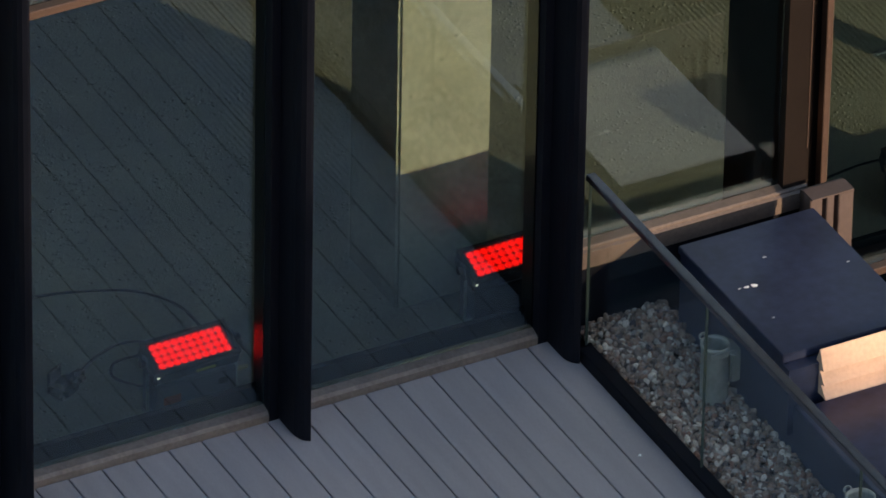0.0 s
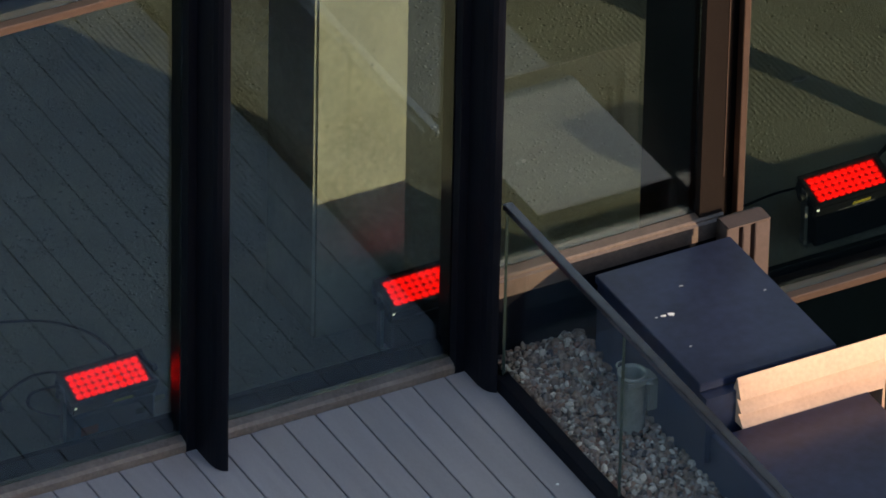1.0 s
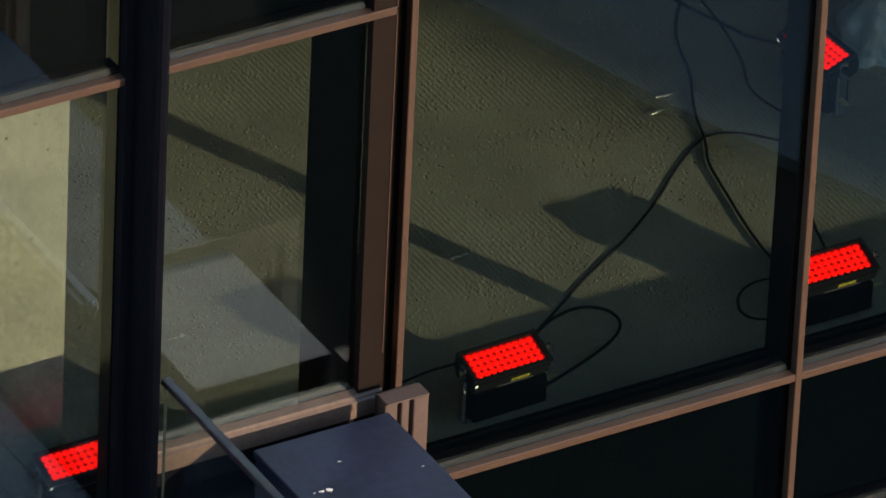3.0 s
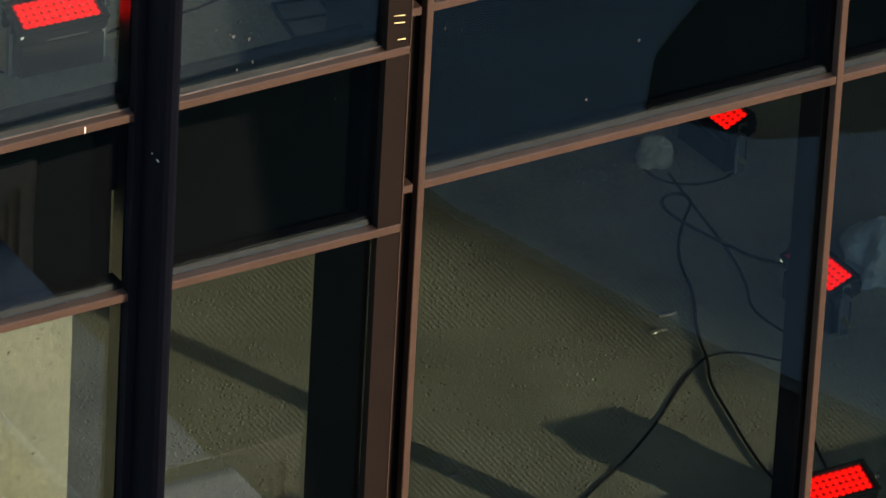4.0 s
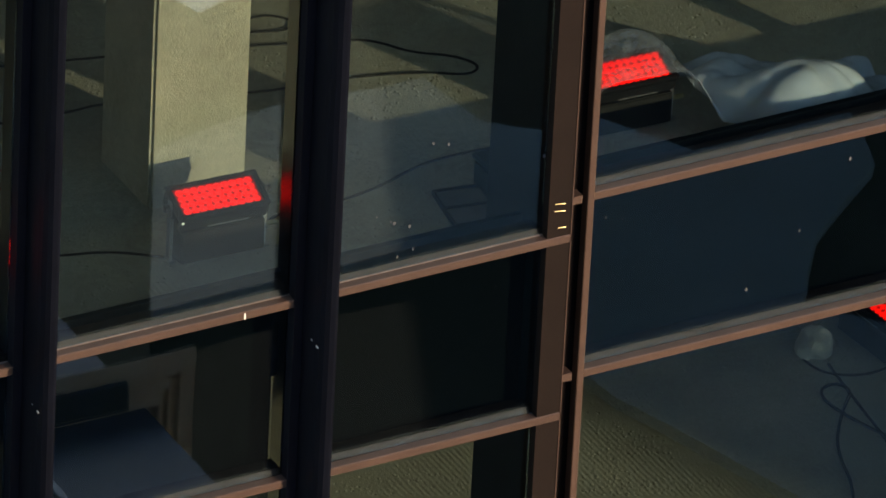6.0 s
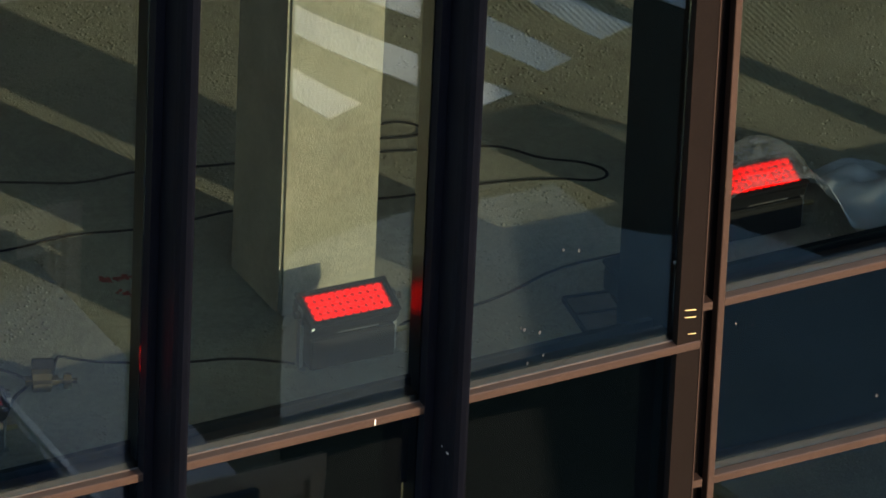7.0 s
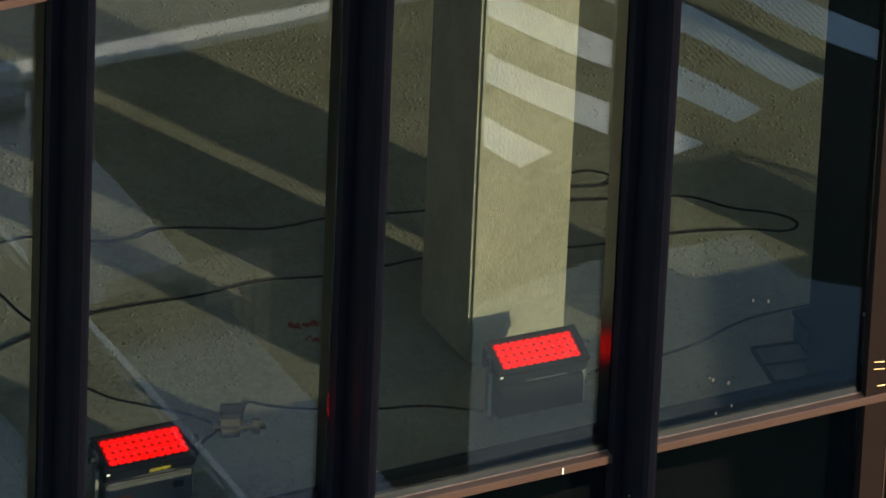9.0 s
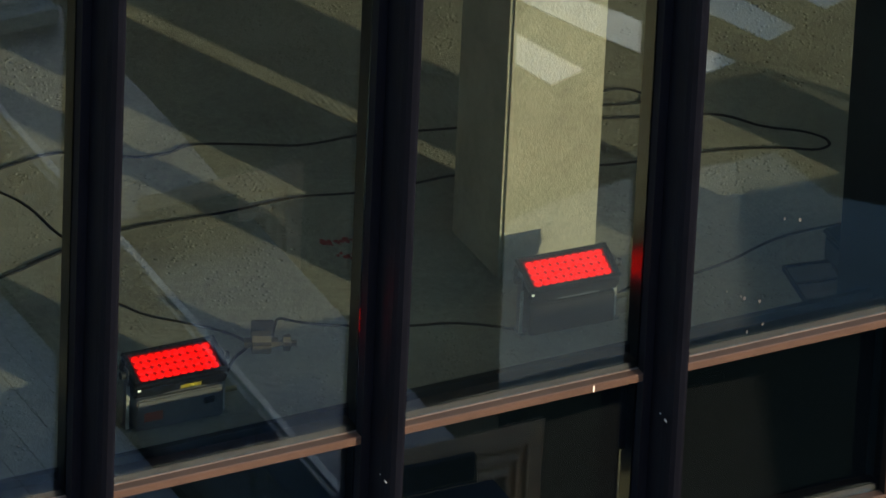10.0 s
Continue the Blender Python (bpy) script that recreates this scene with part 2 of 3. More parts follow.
def empty(name, label, category, group="", kind="", at=(0, 0, 0)):
    ob = tagged(new(name), label, category, group, kind)
    ob.location = at
    return ob


# ---- the large structure ----
setting(boxed("ground", ASPHALT, (-600, 600, -600, 600, G - 0.3, G)), "dark grey asphalt street far below", "ground")
def slab(name, mat, front, z0, z1):
    """A storey's slab; its edge follows the step between the two facade planes."""
    plan = [(XL, front), (XJ - 0.005, front), (XJ - 0.005, YR + 0.22), (XR, YR + 0.22), (XR, 9.0), (XL, 9.0)]
    return part(name, prism(bmesh.new(), plan, "z", z0, z1), mat)


setting(slab("floor_lower", CONCRETE, 0.22, F1 - 0.24, F1), "rough olive-grey concrete screed floor", "floor")
setting(slab("floor_upper", CONCRETE, 0.22, F2 - 0.24, F2), "rough olive-grey concrete screed floor with raked patches", "floor")
# dark material on this floor replaces shade that the sun would wash out
setting(boxed("floor_basement", BED, (XL, XR, 0.32, 9.0, -3.95, -3.75)), "concrete floor of the storey below, shade in its colour", "floor")
setting(boxed("ceiling", CEILING, (XL, XR, 0.30, 9.0, F3 - 0.22, F3)), "plain grey concrete ceiling slab", "ceiling")
setting(boxed("wall_back", CEILING, (XL, XR, 9.0, 9.2, -4, F3)), "plain grey concrete back wall", "wall")
setting(boxed("wall_left", CEILING, (XL - 0.2, XL, 0.0, 9.2, G, F3)), "plain grey concrete side wall", "wall")
setting(boxed("wall_right", CEILING, (XR, XR + 0.2, 0.0, 9.2, G, F3)), "plain grey concrete side wall", "wall")
setting(boxed("wall_below", FACADE, (XL, XR, 0.45, 9.2, G, -3.96)), "plain rendered wall of the storeys below", "wall")

for z0, z1 in ((F1, F2 - 0.245), (F2, F3 - 0.225)):
    setting(boxed("column", COLUMN, (1.178, 1.618, 1.148, 1.59, z0, z1), bevel=0.014), "square cast concrete column with small air holes", "column", "concrete columns")
rng = random.Random(4)
for k in range(120):
    u, z = rng.uniform(1.20, 1.60), rng.uniform(F1 + 0.4, F3 - 0.7)
    if abs(z - 2.8) < 0.2:
        continue
    r = rng.choice((0.003, 0.003, 0.004, 0.005, 0.007))
    bm = bmesh.new()
    bmesh.ops.create_circle(bm, cap_ends=True, segments=9, radius=r, matrix=Matrix.Translation((u, 1.1472, z)) @ Matrix.Rotation(radians(90), 4, "X") @ Matrix.Diagonal((1, rng.uniform(0.5, 1), 1, 1)))
    for v in bm.verts:
        v.co.x += rng.uniform(-0.3, 0.3) * r
    ob = part("air_hole", bm, HOLE)
    ob.parent = bpy.data.objects["column" if z < 2.8 else "column.001"]


# ---- facade ----
def cap_x(a, b, z, y, front=0.022, mat=BRONZE):
    """A transom's cap: a shallow channel with a chamfered top, and the deeper profile behind the glass."""
    prof = [(y + 0.045, z), (y + 0.004, z), (y, z - 0.004), (y, z - 0.034), (y + 0.004, z - 0.038), (y + 0.045, z - 0.038)]
    ob = setting(part("trim", prism(bmesh.new(), prof, "x", a, b), mat), "bronze coloured metal transom cap", "transom", "transom caps")
    inner = boxed("inner_profile", JAMB, (a, b, y + 0.062, y + 0.135, z - 0.075, z + 0.024))
    inner.parent = ob
    return ob


def cap_z(x, z0, z1, y):
    prof = [(x - 0.016, y + 0.045), (x - 0.016, y + 0.003), (x - 0.013, y), (x + 0.013, y), (x + 0.016, y + 0.003), (x + 0.016, y + 0.045)]
    ob = setting(part("trim", prism(bmesh.new(), prof, "z", z0, z1), BRONZE), "bronze coloured metal mullion cap", "mullion", "mullion caps")
    inner = boxed("inner_profile", GLOSS, (x - 0.03, x + 0.03, y + 0.062, y + 0.24, z0, z1))
    inner.parent = ob
    return ob


SPECKS = [(1.86, 0.0462, 3.67, 0.010), (1.93, 0.0462, 3.65, 0.011), (1.70, 0.0462, 3.34, 0.012), (1.77, 0.0462, 3.31, 0.012), (1.72, 0.0462, 3.18, 0.009), (1.79, 0.0462, 3.20, 0.009), (2.37, 0.0462, 3.49, 0.013), (1.618, 0.0462, 3.389, 0.006), (1.683, 0.0462, 3.352, 0.008), (1.795, 0.0462, 3.163, 0.005), (2.179, 0.0462, 2.932, 0.004), (3.515, 0.2962, 2.449, 0.012), (3.752, 0.2962, 2.675, 0.01), (3.97, 0.2962, 2.966, 0.014), (2.823, 0.2962, 2.961, 0.01), (2.9, 0.2962, 2.937, 0.007)]
count = 0


def pane(a, b, z0, z1, y):
    global count
    count += 1
    ob = setting(boxed("window_%d" % count, PANE, (a, b, y, y + 0.012, z0, z1)), "fixed pane of tinted glass in the curtain wall", "window", "curtain wall panes")
    return ob


edges = [XL] + FINS + [XJ - 0.11]
for i, (a, b) in enumerate(zip(edges, edges[1:])):
    low = 0.43 if b > 2 else 0.055
    left = a
    right = b - 0.085 if i < len(FINS) else b
    for z0, z1 in ((low, T1 - 0.04), (T1, T2 - 0.04), (T2, T3 - 0.04)):
        pane(left, right, z0, z1, 0.047)
    setting(boxed("spandrel_panel", SPANDREL, (left, right, 0.165, 0.185, T1 - 0.02, T2 - 0.02)), "dark backing board behind the spandrel glass", "panel", "spandrel boards")
    for z in (T1, T2, T3):
        cap_x(left, right if i < len(FINS) else XJ, z, 0.0)
    # bright bead of sealant along the foot of each upper pane
    setting(boxed("bead", SILL, (left, right, 0.040, 0.046, T2 + 0.001, T2 + 0.004)), "thin pale sealant bead along the glass", "bead")

for x in FINS:
    fin = empty("facade_fin", "blue-black vertical metal fin with a rounded nose", "fin", "facade fins", "structure", (x, 0, 0))
    prof = [(-0.045, 0.03), (-0.045, -0.11), (-0.043, -0.14), (-0.036, -0.168), (-0.024, -0.19), (-0.008, -0.203), (0.0, -0.207), (0.0, 0.03)]
    part("blade", prism(bmesh.new(), prof, "z", 0.004, 6.3), FIN, fin)
    boxed("base_profile", FIN, (-0.085, -0.002, -0.004, 0.0605, 0.001, 6.3), fin)
    part("inner_mullion", prism(bmesh.new(), [(-0.085, 0.061), (-0.030, 0.25), (-0.002, 0.25), (-0.002, 0.061)], "z", F1, 6.1), GLOSS, fin, "tapered gloss-black inner mullion")

# dark closing boards in front of the slab edges
for z0, zl, zr in ((F1, 0.045, T0 + 0.022), (F2, T2 + 0.022, T2 + 0.022)):
    setting(boxed("edge_board", SPANDREL, (XL, XJ - 0.12, 0.190, 0.2185, z0 - 0.26, zl)), "dark board closing the edge of the floor slab", "panel", "edge boards")
    setting(boxed("edge_board", SPANDREL, (XJ + 0.24, XR, YR + 0.19, YR + 0.2185, z0 - 0.26, zr)), "dark board closing the edge of the floor slab", "panel", "edge boards")
# chips of bare paint on two fins and a dab of sealant on a transom
for x, y0, z, w, h, mat in ((1.2765, -0.132, 2.971, 0.020, 0.008, BAGPAPER), (1.2765, -0.085, 2.978, 0.010, 0.004, BAGPAPER), (0.0355, -0.149, 2.994, 0.018, 0.008, BAGPAPER), (0.0355, -0.10, 3.0, 0.008, 0.004, BAGPAPER)):
    chip = setting(boxed("paint_chip", mat, (x - 0.0012, x - 0.0002, y0 - w / 2, y0 + w / 2, z - h / 2, z + h / 2)), "small pale chip in the fin coating", "chip")
setting(boxed("sealant_dab", WHITE, (1.014, 1.020, -0.0016, -0.0004, T2 - 0.034, T2 - 0.006)), "small white dab on the transom", "dab")

# specks of dirt on the glass
rng = random.Random(31)
for x, y, z, r in SPECKS:
    r *= 0.62
    bm = bmesh.new()
    ring = [bm.verts.new((x + r * rng.uniform(0.5, 1.0) * math.cos(0.6 * i), y, z + 1.6 * r * rng.uniform(0.5, 1.0) * math.sin(0.6 * i))) for i in range(10)]
    bm.faces.new(ring)
    setting(part("dirt_speck", bm, DUST), "small pale speck of dirt on the glass", "dirt", "dirt specks")

# the deep jamb and the slot beside it
jamb = empty("jamb", "brown coated metal jamb beside a narrow recess", "jamb", "", "structure")
boxed("face", JAMB, (XJ - 0.11, XJ - 0.004, 0.004, 0.10, 0.418, 6.2), jamb)
# lighter strip paints the line of sun on the jamb's edge
boxed("edge_strip", BRONZE, (XJ - 0.004, XJ, 0.0, 0.10, 0.60, 6.2), jamb, "thin bronze strip standing for the sunlit edge")
boxed("return", RETURN, (XJ - 0.11, XJ - 0.004, 0.101, 0.50, F1, 6.2), jamb, "black inner return of the jamb, tinted teal for haze")
boxed("slot_back", JAMB, (XJ + 0.001, 2.70, YR + 0.06, YR + 0.09, -3.5, 6.2), jamb)
boxed("slot_groove", BLACK, (XJ + 0.055, XJ + 0.10, YR + 0.052, YR + 0.0605, 0.62, 6.2), jamb, "black groove in the recess")
boxed("slot_block", TRIM, (XJ + 0.012, XJ + 0.10, YR - 0.07, YR + 0.05, 0.42, 0.60), jamb, "beige block at the foot of the recess")
boxed("slot_cap", BRONZE, (XJ + 0.004, XJ + 0.19, YR, YR + 0.055, T1 - 0.036, T1), jamb)
boxed("slot_cap", BRONZE, (XJ + 0.004, XJ + 0.19, YR, YR + 0.055, T2 - 0.036, T2), jamb)

# right plane
for a, b in zip(MULL, MULL[1:] + [XR]):
    for z0, z1 in ((-3.2, TL - 0.04), (TL, T0 - 0.04), (T0, T1 - 0.04), (T1, T2 - 0.04), (T2, T3 - 0.04)):
        pane(a + 0.017, b - 0.017, z0, z1, YR + 0.047)
    for z0, z1 in ((T1 - 0.02, T2 - 0.02), (TL - 0.02, T0 - 0.02)):
        setting(boxed("spandrel_panel", SPANDREL, (a + 0.04, b - 0.04, YR + 0.165, YR + 0.185, z0, z1)), "dark backing board behind the spandrel glass", "panel", "spandrel boards")
    for z in (TL, T0, T1, T2, T3):
        cap_x(a + 0.017, b - 0.017, z, YR)
for x in MULL:
    cap_z(x, -3.4, 6.2, YR - 0.003)

# ---- terrace ----
deck = empty("deck", "grey-lilac composite deck boards laid square to the facade", "deck", "", "structure")
proto = None
for i in range(48):
    x = 1.333 - 0.15 * i
    if proto is None:
        proto = box(bmesh.new(), -0.1445, 0, -7.95, -0.002, -0.025, 0.0, 0.0025)
        first = part("deck_board", proto, DECK, deck)
        first.location.x, proto = x, first.data
    else:
        ob = new("deck_board", proto)
        ob.parent, ob.location.x = deck, x
setting(boxed("terrace_slab", BED, (XL, 2.44, -8.0, -0.001, -0.45, -0.03)), "dark concrete slab under the terrace", "slab")
setting(boxed("terrace_edge", FACADE, (XL, 2.42, -8.2, -8.0, -0.9, 0.34)), "low rendered wall at the edge of the terrace", "wall")
setting(boxed("terrace_coping", COPING, (XL, 2.45, -8.225, -8.12, 0.341, 0.40), bevel=0.008), "pale coping on the terrace wall", "coping")
bm = bmesh.new()
rng = random.Random(21)
bm.faces.new([bm.verts.new((1.236 + rng.uniform(0.004, 0.014) * math.cos(0.5 * i), -0.885 + rng.uniform(0.004, 0.012) * math.sin(0.5 * i), 0.0009)) for i in range(12)])
part("dropping", bm, WHITE, deck, "dried white bird dropping")
sill = [(0.0, 0.0), (0.0, 0.030), (0.012, 0.043), (0.046, 0.052), (0.08, 0.052), (0.08, -0.03), (0.0, -0.03)]
for a, b in zip(edges[:-2], edges[1:-1]):
    setting(part("sill", prism(bmesh.new(), sill, "x", a + 0.001, b - 0.086), SILL), "weathered brown metal sill above the deck", "sill", "sills")
setting(boxed("upstand", FIN, (1.33, XJ + 0.02, -0.012, 0.14, F1, 0.324)), "dark metal upstand behind the gravel", "panel")

rail = empty("glass_balustrade", "frameless glass balustrade with a slim black handrail", "balustrade")
boxed("base_channel", FIN, (1.335, 1.400, -7.95, -0.165, -0.03, 0.055), rail, "black metal base channel", 0.004)
boxed("handrail", RAIL, (1.360, 1.402, -7.95, -0.145, 0.862, 0.892), rail, "slim black handrail", 0.004)
for k in range(6):
    y1 = -0.15 if k == 0 else -1.135 - 1.25 * (k - 1)
    y0 = -1.13 - 1.25 * k
    p = boxed("glass_panel", CLEAR, (1.375, 1.387, y0, y1, 0.03, 0.862), rail)
    boxed("panel_edge", GREEN, (1.3745, 1.3875, y1 - 0.002, y1, 0.03, 0.862), p, "greenish polished glass edge")

# gravel strip: a heap of washed stones
rng = random.Random(11)
verts, faces = [], []
ico = bmesh.new()
bmesh.ops.create_icosphere(ico, subdivisions=2, radius=1)
base_v = [v.co.copy() for v in ico.verts]
base_f = [[v.index for v in f.verts] for f in ico.faces]
ico.free()
for k in range(8200):
    x, y = rng.uniform(1.405, 1.80), rng.uniform(-3.4, -0.015)
    lift = 0.05 * math.exp(-((y + 0.12) / 0.25) ** 2) + 0.03 * noise.noise((x * 5, y * 3, 0))
    r = rng.choice((0.007, 0.009, 0.011, 0.0125, 0.0145, 0.018))
    m = Matrix.LocRotScale((x, y, -0.005 + lift + rng.uniform(-0.012, 0.012)), Euler([rng.uniform(0, 6.3) for _ in range(3)]), (r * rng.uniform(0.9, 1.4), r * rng.uniform(0.8, 1.1), r * rng.uniform(0.5, 0.8)))
    s0, off = len(verts), rng.uniform(0, 90)
    verts += [m @ (v * (1 + 0.30 * noise.noise(v * 1.1 + Vector((off, 0, 0))))) for v in base_v]
    faces += [[s0 + i for i in f] for f in base_f]
me = bpy.data.meshes.new("gravel")
me.from_pydata(verts, [], faces)
me.materials.append(STONE)
for p in me.polygons:
    p.use_smooth = True
tagged(new("gravel", me), "washed river gravel in grey, buff and brown", "gravel", kind="stuff")


def pipe_stub(x, y):
    """A galvanised sleeve open at the top, with clamp eyes and a junction box at its side."""
    top = empty("steel_sleeve", "galvanised steel sleeve with clamp eyes standing in gravel", "sleeve", "steel sleeves", at=(x, y, -0.01))
    bm = bmesh.new()
    ring = []
    for r, z in ((0.058, 0), (0.058, 0.265), (0.063, 0.27), (0.063, 0.282), (0.053, 0.282), (0.051, 0.265), (0.051, 0.10)):
        ring.append([bm.verts.new((r * math.cos(a), r * math.sin(a), z)) for a in [2 * math.pi * i / 28 for i in range(28)]])
    for a, b in zip(ring, ring[1:]):
        for i in range(28):
            bm.faces.new((a[i], a[(i + 1) % 28], b[(i + 1) % 28], b[i]))
    bm.faces.new(ring[-1])
    bmesh.ops.recalc_face_normals(bm, faces=bm.faces)
    part("tube", bm, ZINC, top, smooth=True)
    for ang, z in ((100, 0.27), (-55, 0.25)):
        bm = bmesh.new()
        rr, tr = 0.016, 0.0045
        rows = []
        for i in range(16):
            a = 2 * math.pi * i / 16
            rows.append([bm.verts.new(((rr + tr * math.cos(b)) * math.cos(a), tr * math.sin(b) * 1.6, (rr + tr * math.cos(b)) * math.sin(a))) for b in [2 * math.pi * j / 8 for j in range(8)]])
        for i in range(16):
            for j in range(8):
                bm.faces.new((rows[i][j], rows[i][(j + 1) % 8], rows[(i + 1) % 16][(j + 1) % 8], rows[(i + 1) % 16][j]))
        bmesh.ops.recalc_face_normals(bm, faces=bm.faces)
        eye = part("clamp_eye", bm, ZINC, top, smooth=True)
        eye.matrix_basis = pose(0.080 * math.cos(radians(ang)), 0.080 * math.sin(radians(ang)), z, 55, 0, ang)
    boxed("junction_box", ZINC, (0.06, 0.12, -0.03, 0.055, 0.08, 0.24), top, bevel=0.008)
    boxed("strap", ZINC, (-0.055, 0.055, -0.068, -0.062, 0.25, 0.275), top)


pipe_stub(1.70, -0.66)
pipe_stub(1.70, -1.86)

# parapet: dark sheet-metal panels between stepped frames
SHIFT = Vector((-0.101, -0.170, 0.136))       # the parapet stands a little before and above the sill
parapet = empty("parapet", "dark blue sheet-metal parapet top with bird droppings", "parapet", "", "structure", SHIFT)
for a, b, z in ((-0.908, -0.023, 0.308), (-3.358, -1.03, 0.125), (-5.808, -3.48, 0.125), (-7.98, -5.93, 0.125)):
    boxed("top_panel", SLAB, (1.877, 2.515 if z > 0.2 else 2.6, a, b, z - 0.038, z), parapet, bevel=0.004)
boxed("side_panel", SLAB, (1.905, 1.99, -0.908, -0.0, -0.146, 0.269), parapet)
boxed("side_panel", SLAB, (2.46, 2.51, -0.908, -0.03, -0.9, 0.269), parapet)
boxed("side_panel", SLAB, (1.905, 1.99, -7.98, -0.91, -0.146, 0.086), parapet)
boxed("side_panel", SLAB, (2.46, 2.51, -7.98, -0.91, -0.9, 0.086), parapet)
for y in (-0.908, -3.358, -5.808):
    boxed("end_panel", SLAB, (1.877, 2.515, y - 0.055, y - 0.001, -0.05, 0.268), parapet)
rng = random.Random(8)
for cx, cy, r in ((2.017, -0.415, 0.016), (1.985, -0.412, 0.009), (1.952, -0.410, 0.005), (2.155, -0.255, 0.006), (2.445, -0.435, 0.005), (1.975, -0.652, 0.004)):
    bm = bmesh.new()
    ring = [bm.verts.new((cx + r * rng.uniform(0.4, 1.3) * math.cos(a) * 1.5, cy + r * rng.uniform(0.4, 1.2) * math.sin(a), 0.3086 + 0.001)) for a in [2 * math.pi * i / 14 for i in range(14)]]
    bm.faces.new(ring)
    part("dropping", bm, WHITE, parapet, "dried white bird dropping")


def stepped_frame(y, x0, x1, top, drop, thick, mat=TRIM):
    """A mitred frame of three steps, each standing further out: one length across the parapet, one down its outer side."""
    th = empty("stepped_frame", "beige metal frame of mitred stepped mouldings across the parapet", "frame", "stepped frames", "structure", SHIFT)
    face = [(0.0, 0.0), (0.092, -0.034), (0.096, -0.008), (0.104, -0.006), (0.155, -0.044), (0.159, -0.022), (0.167, -0.020), (0.215, -0.062)]
    sec = face + [(h, thick - d) for h, d in face[::-1]]            # the back is stepped like the face

    def run(name, a_of, b_of):
        bm = bmesh.new()
        a, b = [bm.verts.new(a_of(h, d)) for h, d in sec], [bm.verts.new(b_of(h, d)) for h, d in sec]
        for i in range(len(sec)):
            j = (i + 1) % len(sec)
            bm.faces.new((a[i], b[i], b[j], a[j]))
        bm.faces.new(a[::-1]), bm.faces.new(b)
        bmesh.ops.recalc_face_normals(bm, faces=bm.faces)
        part(name, bm, mat, th)

    run("top_moulding", lambda h, d: (x0, y + d, top - h), lambda h, d: (x1 - h, y + d, top - h))
    run("side_moulding", lambda h, d: (x1 - 0.001 - h, y + d, top - 0.003 - h), lambda h, d: (x1 - 0.001 - h, y + d, top - drop))
    for k, d in ((0.104, -0.030), (0.178, -0.046)):
        boxed("groove", BLACK, (x1 - k - 0.010, x1 - k + 0.008, y + d, y + d + 0.02, top - drop, top - k - 0.02), th, "dark shadow gap")


for y in (-0.968, -3.418, -5.868):
    stepped_frame(y, 2.015, 2.885, 0.335, 1.2, 0.0035)
rib = empty("ribbed_panel", "pinkish grey ribbed end panel, darkened in colour for shade", "panel", "", "structure", SHIFT)
for a, b, y in ((2.520, 2.578, 0.010), (2.594, 2.630, 0.003), (2.648, 2.718, -0.004)):
    boxed("rib", RIB, (a, b, y, y + 0.06, -0.9, 0.322), rib, bevel=0.003)
boxed("backing", BLACK, (2.521, 2.716, 0.062, 0.10, -0.9, 0.322), rib)
part("cap", prism(bmesh.new(), [(2.520, 0.3225), (2.718, 0.3225), (2.718, 0.330), (2.520, 0.330)], "y", -0.006, 0.08), RIB, rib)
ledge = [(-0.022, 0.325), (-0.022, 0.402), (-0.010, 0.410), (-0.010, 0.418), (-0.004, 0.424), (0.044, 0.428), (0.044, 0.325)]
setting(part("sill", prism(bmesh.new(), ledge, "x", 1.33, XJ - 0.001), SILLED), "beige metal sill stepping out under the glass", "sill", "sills")


